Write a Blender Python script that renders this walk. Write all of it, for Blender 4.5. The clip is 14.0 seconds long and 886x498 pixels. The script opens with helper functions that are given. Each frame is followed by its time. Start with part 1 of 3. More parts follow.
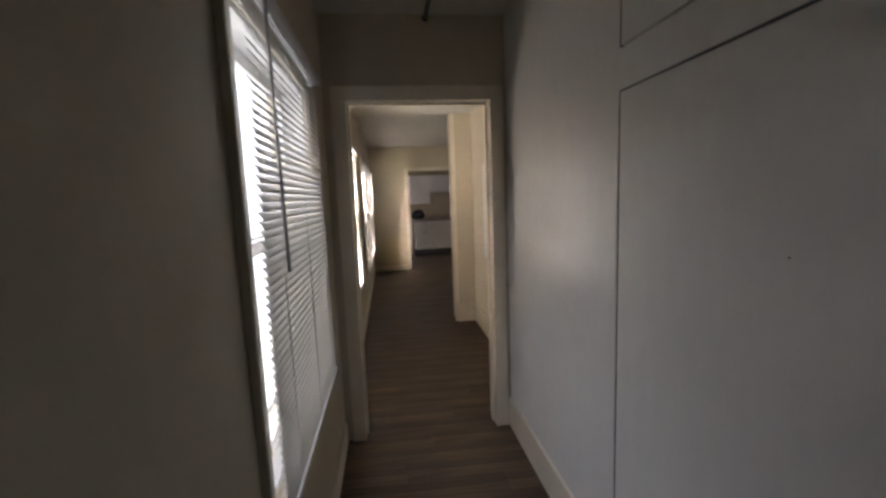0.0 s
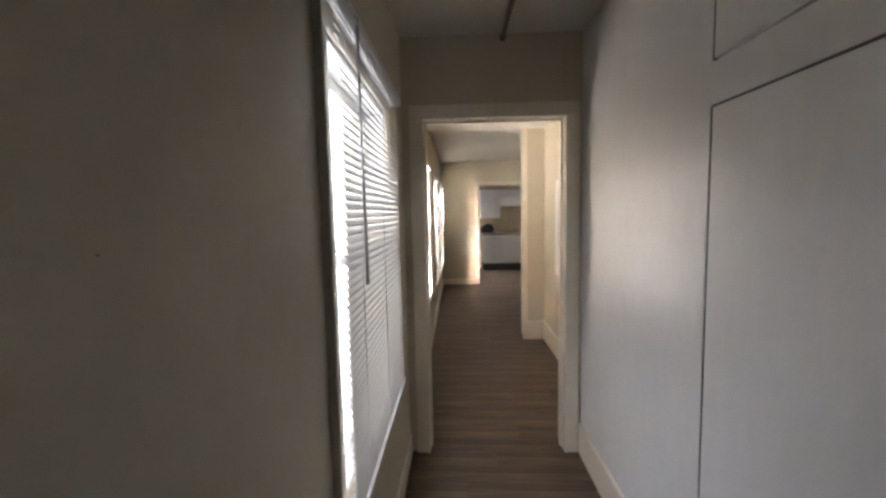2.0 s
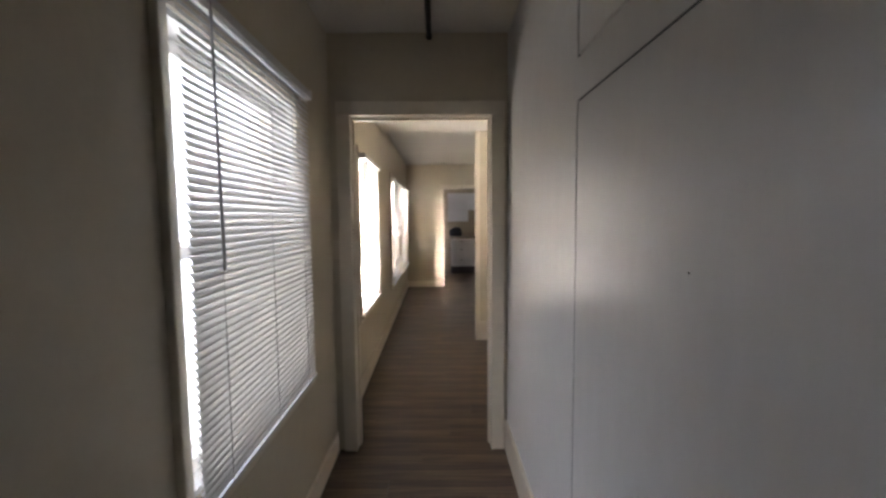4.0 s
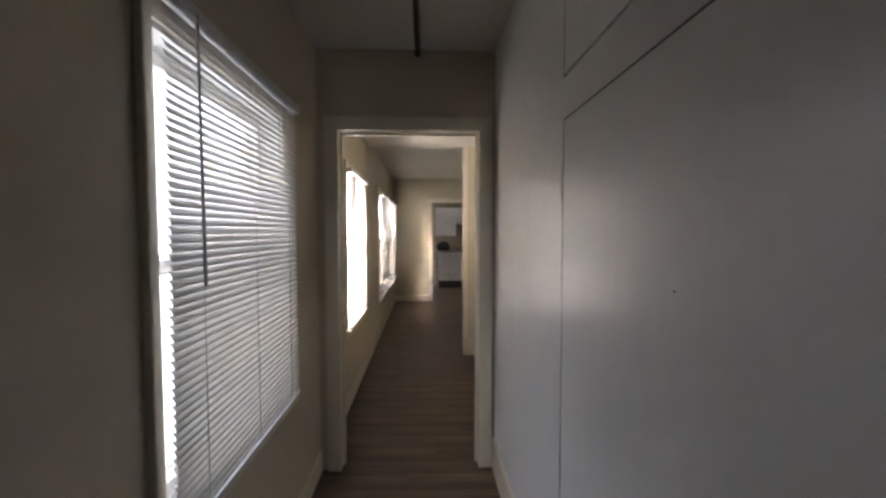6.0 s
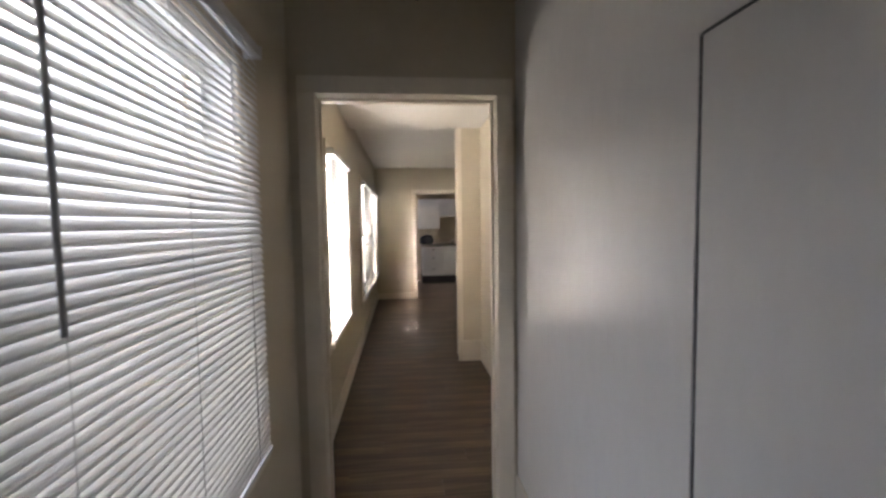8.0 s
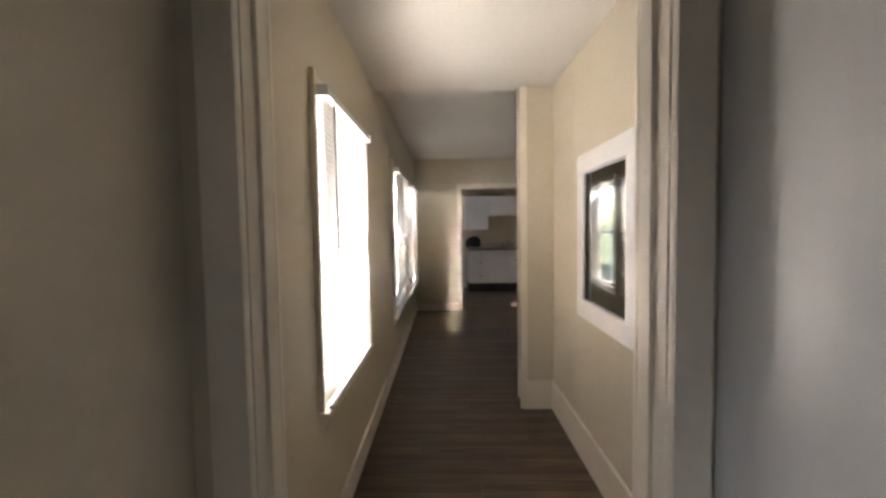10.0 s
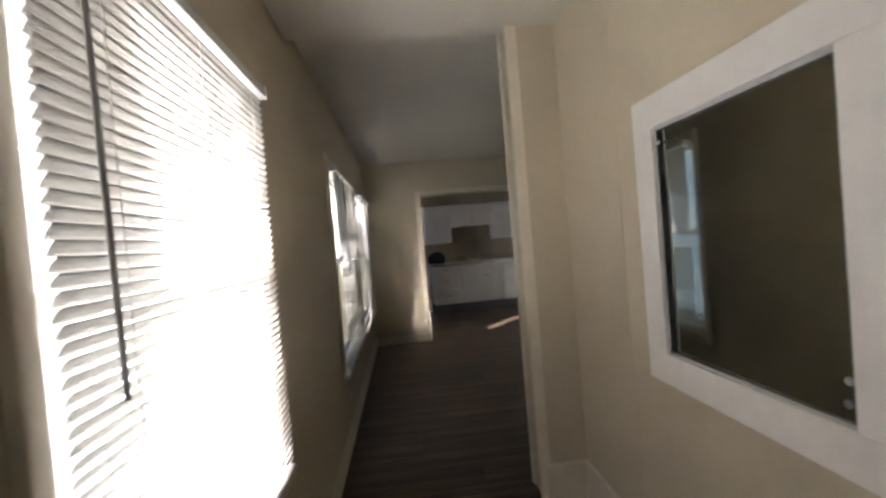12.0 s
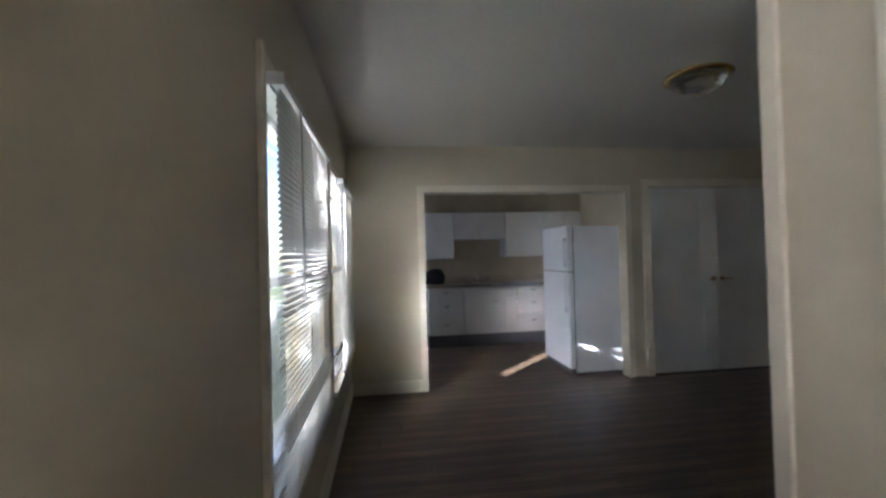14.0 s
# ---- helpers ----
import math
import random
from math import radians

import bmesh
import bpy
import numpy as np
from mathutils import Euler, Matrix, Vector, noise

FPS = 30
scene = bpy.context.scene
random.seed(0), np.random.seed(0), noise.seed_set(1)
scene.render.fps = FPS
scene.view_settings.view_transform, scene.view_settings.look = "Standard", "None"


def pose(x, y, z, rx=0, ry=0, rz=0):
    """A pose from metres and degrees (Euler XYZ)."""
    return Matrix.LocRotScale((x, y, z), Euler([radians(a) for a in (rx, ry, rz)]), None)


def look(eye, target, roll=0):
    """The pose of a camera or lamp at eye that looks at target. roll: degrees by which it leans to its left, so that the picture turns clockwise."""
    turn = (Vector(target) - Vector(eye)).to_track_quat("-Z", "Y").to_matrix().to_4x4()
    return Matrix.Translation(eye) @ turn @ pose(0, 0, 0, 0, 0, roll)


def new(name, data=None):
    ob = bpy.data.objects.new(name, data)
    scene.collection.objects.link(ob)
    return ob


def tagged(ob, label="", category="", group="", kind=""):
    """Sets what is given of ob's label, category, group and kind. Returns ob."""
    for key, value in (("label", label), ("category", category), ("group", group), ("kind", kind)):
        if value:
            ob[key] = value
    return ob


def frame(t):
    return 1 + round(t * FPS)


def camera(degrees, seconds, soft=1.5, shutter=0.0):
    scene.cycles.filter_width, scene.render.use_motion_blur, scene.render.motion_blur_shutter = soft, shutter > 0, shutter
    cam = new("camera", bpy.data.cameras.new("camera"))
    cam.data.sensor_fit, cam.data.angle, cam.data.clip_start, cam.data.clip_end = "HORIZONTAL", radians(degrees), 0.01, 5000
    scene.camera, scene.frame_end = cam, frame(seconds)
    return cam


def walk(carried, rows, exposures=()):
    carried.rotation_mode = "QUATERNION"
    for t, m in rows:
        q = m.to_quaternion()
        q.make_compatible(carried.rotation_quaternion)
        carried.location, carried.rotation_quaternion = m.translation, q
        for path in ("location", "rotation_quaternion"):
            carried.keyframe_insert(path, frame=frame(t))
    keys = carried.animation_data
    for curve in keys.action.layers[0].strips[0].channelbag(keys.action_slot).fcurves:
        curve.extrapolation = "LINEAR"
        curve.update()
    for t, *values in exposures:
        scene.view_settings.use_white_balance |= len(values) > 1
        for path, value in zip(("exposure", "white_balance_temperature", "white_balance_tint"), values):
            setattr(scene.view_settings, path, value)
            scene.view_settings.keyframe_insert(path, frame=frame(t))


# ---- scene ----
cam = camera(93.3, 14.0, soft=2.8, shutter=0.3)
PATH = [
    (0, (0.327, -2.49, 1.477), (0.58, -0.521, 1.229), -2.2),
    (0.5, (0.257, -2.544, 1.483), (0.421, -0.558, 1.307), 0.5),
    (1, (0.24, -2.54, 1.486), (0.409, -0.555, 1.309), -1.4),
    (1.5, (0.224, -2.525, 1.483), (0.316, -0.537, 1.288), -0.5),
    (2, (0.313, -2.501, 1.49), (0.245, -0.51, 1.315), -1.2),
    (2.5, (0.524, -2.507, 1.48), (0.323, -0.527, 1.283), 2.7),
    (3, (0.623, -2.496, 1.454), (0.525, -0.507, 1.276), -1.0),
    (3.2, (0.627, -2.51, 1.439), (0.582, -0.518, 1.268), -0.9),
    (5.5, (0.642, -2.498, 1.443), (0.704, -0.502, 1.33), -0.3),
    (6, (0.635, -2.499, 1.445), (0.718, -0.502, 1.357), -0.1),
    (6.5, (0.635, -2.506, 1.447), (0.705, -0.509, 1.362), 0.4),
    (7, (0.622, -2.434, 1.429), (0.633, -0.438, 1.31), 0.7),
    (7.5, (0.546, -2.202, 1.441), (0.589, -0.203, 1.408), -0.3),
    (8, (0.502, -1.978, 1.441), (0.694, 0.009, 1.318), -0.9),
    (8.5, (0.505, -1.695, 1.428), (0.583, 0.302, 1.357), -1.7),
    (8.7, (0.519, -1.574, 1.445), (0.508, 0.423, 1.34), -0.8),
    (10.8, (0.514, -0.368, 1.358), (0.495, 1.629, 1.252), -0.9),
    (11, (0.494, -0.254, 1.36), (0.647, 1.739, 1.288), -1.7),
    (11.5, (0.463, 0.002, 1.377), (0.72, 1.983, 1.28), -2.4),
    (12, (0.476, 0.263, 1.382), (0.665, 2.254, 1.339), -4.9),
    (12.5, (0.46, 0.581, 1.358), (0.625, 2.572, 1.256), -3.1),
    (13, (0.427, 0.975, 1.323), (0.734, 2.951, 1.306), -3.8),
    (13.5, (0.402, 1.440, 1.36), (0.64, 3.425, 1.343), -4.3),
    (14, (0.378, 1.826, 1.364), (0.645, 3.808, 1.397), -1.5),
]
EXPOSURE = [(0, 4.5, 6500, 20), (1, 4.95, 6400, 20), (2, 5.35, 6400, 20), (3, 5.3, 6300, 20), (5.5, 4.7, 6300, 20), (7, 4.95, 6200, 20), (8.7, 5.05, 6200, 20), (10.9, 4.6, 6200, 18), (12, 3.95, 6000, 16), (12.5, 3.4, 5800, 15), (13.3, 3.2, 5700, 15), (14, 4.35, 5300, 13)]
walk(cam, [(t, look(eye, target, roll)) for t, eye, target, roll in PATH], EXPOSURE)

# ---------------------------------------------------------------- light
SUN_WAY = Vector((0.70, 0.67, -0.245)).normalized()
world = bpy.data.worlds.new("sky")
scene.world = world
world.use_nodes = True
wn = world.node_tree.nodes
sky = wn.new("ShaderNodeTexSky")
sky.sky_type = "NISHITA"
sky.sun_disc = False
sky.sun_elevation = math.asin(-SUN_WAY.z)
sky.sun_rotation = math.atan2(-SUN_WAY.x, -SUN_WAY.y)
wn["Background"].inputs["Strength"].default_value = 0.032
world.node_tree.links.new(sky.outputs[0], wn["Background"].inputs["Color"])
sun_data = bpy.data.lights.new("sun", "SUN")
sun_data.energy = 3.0
sun_data.angle = radians(0.5)
sun_data.color = (1.0, 0.93, 0.83)
sun = new("sun", sun_data)
sun.matrix_world = look((0, 0, 0), SUN_WAY)


def window_light(y0, y1, z0, z1, watts, colour):
    """The sky's light, in the opening of a window of the west wall."""
    d = bpy.data.lights.new("window_daylight", "AREA")
    d.shape = "RECTANGLE"
    d.size, d.size_y = y1 - y0, z1 - z0
    d.energy, d.color = watts, colour
    ob = new("window_daylight", d)
    ob.matrix_world = look((-0.145, (y0 + y1) / 2, (z0 + z1) / 2), (1, (y0 + y1) / 2, (z0 + z1) / 2))


window_light(-1.50, -0.64, 0.74, 1.92, 0.42, (0.85, 0.92, 1.0))
window_light(0.84, 1.66, 0.70, 1.92, 0.75, (1.0, 0.96, 0.86))
# lamp in the unseen kitchen window, added to brighten the cabinets
window_light(7.17, 7.78, 1.12, 1.95, 0.13, (0.98, 0.98, 1.0))


# ---------------------------------------------------------------- materials
def material(name, colour, rough=0.5, metal=0.0, grain=60.0, amount=0.06, stain=2.0, stain_amount=0.08, bump=0.0, bump_scale=80.0, per_piece=0.0, stretch=(1, 1, 1), gloss_spread=0.05, specular=0.5):
    """A surface with fine grain and large soft stains."""
    m = bpy.data.materials.new(name)
    m.use_nodes = True
    n, l = m.node_tree.nodes, m.node_tree.links
    b = n["Principled BSDF"]
    b.inputs["Roughness"].default_value = rough
    b.inputs["Metallic"].default_value = metal
    b.inputs["Specular IOR Level"].default_value = specular
    co = n.new("ShaderNodeTexCoord")
    mp = n.new("ShaderNodeMapping")
    mp.inputs["Scale"].default_value = stretch
    l.new(co.outputs["Object"], mp.inputs["Vector"])
    fine, big = n.new("ShaderNodeTexNoise"), n.new("ShaderNodeTexNoise")
    for tex, s, d in ((fine, grain, 4), (big, stain, 5)):
        tex.inputs["Scale"].default_value = s
        tex.inputs["Detail"].default_value = d
        l.new(mp.outputs[0], tex.inputs["Vector"])
    value = None
    for tex, a in ((fine, amount), (big, stain_amount)):
        r = n.new("ShaderNodeMapRange")
        r.inputs["From Min"].default_value, r.inputs["From Max"].default_value = 0.3, 0.7
        r.inputs["To Min"].default_value, r.inputs["To Max"].default_value = 1 - a, 1 + a
        l.new(tex.outputs["Fac"], r.inputs["Value"])
        if value is None:
            value = r.outputs[0]
        else:
            mul = n.new("ShaderNodeMath")
            mul.operation = "MULTIPLY"
            l.new(value, mul.inputs[0])
            l.new(r.outputs[0], mul.inputs[1])
            value = mul.outputs[0]
    if per_piece:
        info = n.new("ShaderNodeObjectInfo")
        r = n.new("ShaderNodeMapRange")
        r.inputs["To Min"].default_value, r.inputs["To Max"].default_value = 1 - per_piece, 1 + per_piece
        l.new(info.outputs["Random"], r.inputs["Value"])
        mul = n.new("ShaderNodeMath")
        mul.operation = "MULTIPLY"
        l.new(value, mul.inputs[0])
        l.new(r.outputs[0], mul.inputs[1])
        value = mul.outputs[0]
    col = n.new("ShaderNodeVectorMath")
    col.operation = "SCALE"
    col.inputs[0].default_value = colour
    l.new(value, col.inputs["Scale"])
    l.new(col.outputs[0], b.inputs["Base Color"])
    rr = n.new("ShaderNodeMapRange")
    rr.inputs["To Min"].default_value, rr.inputs["To Max"].default_value = max(rough - gloss_spread, 0.02), min(rough + gloss_spread, 1)
    l.new(big.outputs["Fac"], rr.inputs["Value"])
    l.new(rr.outputs[0], b.inputs["Roughness"])
    if bump:
        t2 = n.new("ShaderNodeTexNoise")
        t2.inputs["Scale"].default_value = bump_scale
        t2.inputs["Detail"].default_value = 3
        l.new(mp.outputs[0], t2.inputs["Vector"])
        bn = n.new("ShaderNodeBump")
        bn.inputs["Strength"].default_value = bump
        bn.inputs["Distance"].default_value = 0.004
        l.new(t2.outputs["Fac"], bn.inputs["Height"])
        l.new(bn.outputs[0], b.inputs["Normal"])
    return m


CREAM = material("cream_wall_paint", (0.61, 0.54, 0.41), 0.42, grain=25, amount=0.02, stain=1.2, stain_amount=0.04, bump=0.25, bump_scale=45)
GLOSS = material("pale_semigloss_paint", (0.72, 0.71, 0.68), 0.34, grain=25, amount=0.02, stain=1.5, stain_amount=0.02, bump=0.12, bump_scale=60, stretch=(1, 1, 0.3), gloss_spread=0.015, specular=0.6)
CEIL = material("matt_ceiling_paint", (0.68, 0.645, 0.58), 0.8, grain=50, amount=0.04, stain=1.0, stain_amount=0.05, bump=0.4, bump_scale=70)
TRIM = material("cream_trim_paint", (0.77, 0.70, 0.58), 0.35, grain=30, amount=0.02, stain=4, stain_amount=0.06, bump=0.15, bump_scale=40)
WHITE = material("white_enamel_paint", (0.76, 0.75, 0.73), 0.35, grain=30, amount=0.02, stain=3, stain_amount=0.05, bump=0.1, bump_scale=50)
FRIDGE = material("white_pebbled_enamel", (0.74, 0.76, 0.80), 0.4, grain=200, amount=0.02, stain=2, stain_amount=0.03, bump=0.3, bump_scale=400)
VINYL = material("white_vinyl", (0.78, 0.78, 0.78), 0.35, grain=40, amount=0.02, stain=5, stain_amount=0.04)
FRAME_WHITE = material("white_frame_paint", (0.78, 0.76, 0.74), 0.45, grain=30, amount=0.02, stain=4, stain_amount=0.03, bump=0.15, bump_scale=60)
RAW_PINE = material("raw_pine", (0.42, 0.275, 0.14), 0.6, grain=40, amount=0.15, stain=6, stain_amount=0.1, stretch=(1, 1, 0.1))
PLANK = material("brown_vinyl_plank", (0.106, 0.070, 0.045), 0.40, grain=22, amount=0.5, stain=5, stain_amount=0.55, bump=0.12, bump_scale=60, per_piece=0.2, stretch=(0.10, 2.4, 1))
GAP = material("dark_joint", (0.02, 0.016, 0.013), 0.9)
DARK_METAL = material("dark_bronze_metal", (0.06, 0.05, 0.045), 0.45, 0.7, bump=0.1)
BRASS = material("polished_brass", (0.62, 0.44, 0.17), 0.2, 1.0, stain=12, stain_amount=0.15)
CHROME = material("chrome", (0.75, 0.75, 0.76), 0.12, 1.0)
COUNTER = material("beige_laminate", (0.42, 0.34, 0.26), 0.35, grain=150, amount=0.12, stain=6, stain_amount=0.08)
SPLASH = material("beige_backsplash", (0.45, 0.38, 0.28), 0.5, grain=60, amount=0.05, stain=3, stain_amount=0.08, bump=0.2)
BLACK = material("black_fabric", (0.012, 0.012, 0.013), 0.8, grain=120, amount=0.3, bump=0.5, bump_scale=120)
WAND = material("grey_plastic_wand", (0.5, 0.5, 0.51), 0.3, grain=80)
CORD = material("white_cord", (0.75, 0.74, 0.72), 0.8, grain=300, amount=0.1)
# rubber grey, also used as shade in closet gaps and under base cabinets
GASKET_SHADE = material("grey_rubber_and_shade", (0.10, 0.10, 0.11), 0.7)
GRASS = material("dry_lawn", (0.10, 0.12, 0.045), 0.95, grain=14, amount=0.35, stain=0.7, stain_amount=0.3, bump=0.8, bump_scale=50)
SIDING = material("pale_siding_paint", (0.62, 0.62, 0.60), 0.6, grain=20, amount=0.04, stain=1, stain_amount=0.07, bump=0.2)
SHINGLE = material("grey_shingle", (0.12, 0.115, 0.11), 0.9, grain=30, amount=0.25, stain=2, stain_amount=0.2, bump=0.5)
BARK = material("grey_bark", (0.16, 0.12, 0.09), 0.9, grain=30, amount=0.3, stain=5, stain_amount=0.2, bump=0.9, bump_scale=40, stretch=(1, 1, 0.2))
LEAF = material("green_leaf", (0.085, 0.13, 0.03), 0.6, grain=9, amount=0.3, stain=2, stain_amount=0.3)


def slat_material():
    """White vinyl that lets some light through."""
    m = material("translucent_white_slat", (0.80, 0.79, 0.77), 0.4, grain=30, amount=0.02, stain=3, stain_amount=0.03, per_piece=0.02)
    n, l = m.node_tree.nodes, m.node_tree.links
    tr, mix = n.new("ShaderNodeBsdfTranslucent"), n.new("ShaderNodeMixShader")
    tr.inputs["Color"].default_value = (0.86, 0.84, 0.80, 1)
    mix.inputs[0].default_value = 0.22
    l.new(n["Principled BSDF"].outputs[0], mix.inputs[1])
    l.new(tr.outputs[0], mix.inputs[2])
    l.new(mix.outputs[0], n["Material Output"].inputs["Surface"])
    return m


def glass_material(name, rough=0.0, colour=(1, 1, 1)):
    m = bpy.data.materials.new(name)
    m.use_nodes = True
    b = m.node_tree.nodes["Principled BSDF"]
    b.inputs["Base Color"].default_value = (*colour, 1)
    b.inputs["Transmission Weight"].default_value = 1
    b.inputs["Roughness"].default_value = rough
    b.inputs["IOR"].default_value = 1.45
    return m


SLAT = slat_material()
GLASS = glass_material("window_glass")
LAMP_GLASS = glass_material("cut_lamp_glass", 0.12, (0.9, 0.9, 0.88))
MIRROR = material("old_mirror_silver", (0.60, 0.63, 0.60), 0.03, 1.0, grain=6, amount=0.03, stain=3, stain_amount=0.06)


# ---------------------------------------------------------------- builders
def box(bm, x0, x1, y0, y1, z0, z1, bevel=0.0, segments=2):
    vs = [bm.verts.new(p) for p in ((x0, y0, z0), (x1, y0, z0), (x1, y1, z0), (x0, y1, z0), (x0, y0, z1), (x1, y0, z1), (x1, y1, z1), (x0, y1, z1))]
    fs = [bm.faces.new([vs[i] for i in q]) for q in ((3, 2, 1, 0), (4, 5, 6, 7), (0, 1, 5, 4), (1, 2, 6, 5), (2, 3, 7, 6), (3, 0, 4, 7))]
    if bevel:
        bmesh.ops.bevel(bm, geom=list({e for f in fs for e in f.edges}), offset=bevel, segments=segments, affect="EDGES", profile=0.6)
    return bm


def boxes(*args, bevel=0.0):
    bm = bmesh.new()
    for a in args:
        box(bm, *a, bevel=bevel)
    return bm


def tube(bm, points, radius, sides=10):
    """A round bar along points, with closed ends."""
    rings = []
    for i, p in enumerate(points):
        a, b = Vector(points[max(i - 1, 0)]), Vector(points[min(i + 1, len(points) - 1)])
        q = (b - a).to_track_quat("Z", "Y")
        r = radius[i] if isinstance(radius, (list, tuple)) else radius
        rings.append([bm.verts.new(Vector(p) + q @ Vector((r * math.cos(k * math.tau / sides), r * math.sin(k * math.tau / sides), 0))) for k in range(sides)])
    for r0, r1 in zip(rings, rings[1:]):
        for k in range(sides):
            bm.faces.new((r0[k], r0[(k + 1) % sides], r1[(k + 1) % sides], r1[k])).smooth = True
    bm.faces.new(rings[0][::-1]), bm.faces.new(rings[-1])
    return bm


def lathe(bm, profile, centre, sides=40):
    """A turned body from (radius, z) pairs."""
    rings = []
    for r, z in profile:
        rings.append([bm.verts.new((centre[0] + r * math.cos(k * math.tau / sides), centre[1] + r * math.sin(k * math.tau / sides), centre[2] + z)) for k in range(sides)])
    for r0, r1 in zip(rings, rings[1:]):
        for k in range(sides):
            bm.faces.new((r0[k], r0[(k + 1) % sides], r1[(k + 1) % sides], r1[k])).smooth = True
    bm.faces.new(rings[0][::-1]), bm.faces.new(rings[-1])
    return bm


def mesh_of(name, bm, mat):
    bmesh.ops.recalc_face_normals(bm, faces=bm.faces)
    me = bpy.data.meshes.new(name)
    bm.to_mesh(me)
    bm.free()
    me.materials.append(mat)
    return me


def part(name, bm, mat, parent=None, label=""):
    ob = new(name, mesh_of(name, bm, mat))
    if parent:
        ob.parent = parent
        ob.matrix_parent_inverse = parent.matrix_basis.inverted()
    return tagged(ob, label)


def thing(name, at, label, category, group="", kind=""):
    ob = new(name)
    ob.empty_display_size = 0.1
    ob.location = at
    bpy.context.view_layer.update()
    return tagged(ob, label, category, group, kind)


def setting(name, bm, mat, label, category):
    return tagged(part(name, bm, mat), label, category, kind="structure")


# ---------------------------------------------------------------- plan
HALL_W, HALL_BACK, HALL_H = 1.05, -4.6, 2.50
DOOR_WALL = (0.0, 0.13)
R2_W, R2_H = 1.31, 2.40
PART_Y = (2.29, 2.515)
LIV_W, LIV_END, LIV_H = 5.3, 6.065, 2.49
KIT_Y0, KIT_Y1, KIT_W = 6.185, 8.55, 3.66
OUT = 0.20

# window openings in the outer wall: y0, y1, z0, z1; the last is unseen, added to light the kitchen
WINDOWS = [(-1.515, -0.62, 0.72, 1.94), (0.82, 1.68, 0.68, 1.94), (3.16, 4.28, 0.55, 1.97), (4.62, 5.88, 0.53, 1.97), (7.15, 7.80, 1.10, 1.97)]


def outer_wall():
    bm = bmesh.new()
    y = HALL_BACK - OUT
    for y0, y1, z0, z1 in WINDOWS:
        box(bm, -OUT, 0, y, y0, -0.1, 2.75)
        box(bm, -OUT, 0, y0, y1, -0.1, z0)
        box(bm, -OUT, 0, y0, y1, z1, 2.75)
        y = y1
    box(bm, -OUT, 0, y, KIT_Y1 + OUT, -0.1, 2.75)
    setting("wall_west", bm, CREAM, "cream painted outer wall with sash windows", "wall")


outer_wall()
for piece, label in (
    ((HALL_BACK, -2.19, 0, 2.75, 0), "pale semigloss painted hall wall behind the closet"),
    ((-1.24, DOOR_WALL[0], 0, 2.75, 0), "pale semigloss painted hall wall beside the doorway"),
    ((-2.19, -1.24, 1.78, 1.90, 0), "pale painted rail between closet door and cupboard"),
    ((-2.19, -1.24, 2.42, 2.75, 0), "pale painted wall strip above the cupboard"),
    ((-2.19, -1.24, 0, 1.78, 0.06), "pale painted back of the closet niche"),
    ((-2.19, -1.24, 1.90, 2.42, 0.06), "pale painted back of the cupboard niche"),
):
    y0, y1, z0, z1, back = piece
    setting("wall_hall_east", boxes((HALL_W + back, HALL_W + 0.1, y0, y1, z0, z1)), GLOSS, label, "wall")
setting("wall_hall_south", boxes((-OUT, HALL_W + 0.1, HALL_BACK - 0.12, HALL_BACK, 0, 2.75)), CREAM, "plain cream wall closing the hall", "wall")
DX0, DX1, DTOP = 0.111, 0.966, 2.03
setting("wall_doorway", boxes((0, DX0, *DOOR_WALL, 0, 2.75), (DX1, R2_W + 0.1, *DOOR_WALL, 0, 2.75), (DX0, DX1, *DOOR_WALL, DTOP + 0.015, 2.75)), CREAM, "cream wall with a doorway between hall and passage", "wall")
setting("wall_passage_east", boxes((R2_W, R2_W + 0.1, DOOR_WALL[1], PART_Y[0], 0, 2.75)), CREAM, "cream painted passage wall with faint vertical seam", "wall")
setting("wall_partition", boxes((1.09, LIV_W, *PART_Y, 0, 2.75)), CREAM, "cream partition wall end beside the passage", "wall")
KX0, KX1, KTOP = 0.765, 2.945, 2.01
DD0, DD1, DDTOP = 3.235, 4.90, 2.06
setting("wall_north", boxes((0, KX0, LIV_END, KIT_Y0, 0, 2.75), (KX1, DD0, LIV_END, KIT_Y0, 0, 2.75), (KX0, KX1, LIV_END, KIT_Y0, KTOP, 2.75), (DD0, DD1, LIV_END, KIT_Y0, DDTOP, 2.75), (DD1, LIV_W, LIV_END, KIT_Y0, 0, 2.75), (DD0, DD1, LIV_END + 0.09, KIT_Y0, 0, DDTOP)), CREAM, "cream wall with a wide opening to the kitchen", "wall")
setting("wall_east", boxes((LIV_W, LIV_W + 0.12, PART_Y[0], KIT_Y0, 0, 2.75)), CREAM, "plain cream living room wall", "wall")
setting("wall_kitchen_north", boxes((0, KIT_W + 0.1, KIT_Y1, KIT_Y1 + 0.12, 0, 2.75)), SPLASH, "beige kitchen wall behind the cupboards", "wall")
setting("wall_kitchen_east", boxes((KIT_W, KIT_W + 0.1, KIT_Y0, KIT_Y1, 0, 2.75)), CREAM, "cream kitchen side wall", "wall")
setting("ceiling_hall", boxes((0, HALL_W, HALL_BACK, 0, HALL_H, HALL_H + 0.1)), CEIL, "matt off-white hall ceiling", "ceiling")
setting("ceiling_passage", boxes((0, R2_W, DOOR_WALL[1], PART_Y[0] + 0.06, R2_H, 2.62)), CEIL, "matt off-white passage ceiling", "ceiling")
setting("ceiling_living", boxes((0, LIV_W, PART_Y[0] + 0.06, LIV_END, LIV_H, LIV_H + 0.1)), CEIL, "matt off-white living room ceiling", "ceiling")
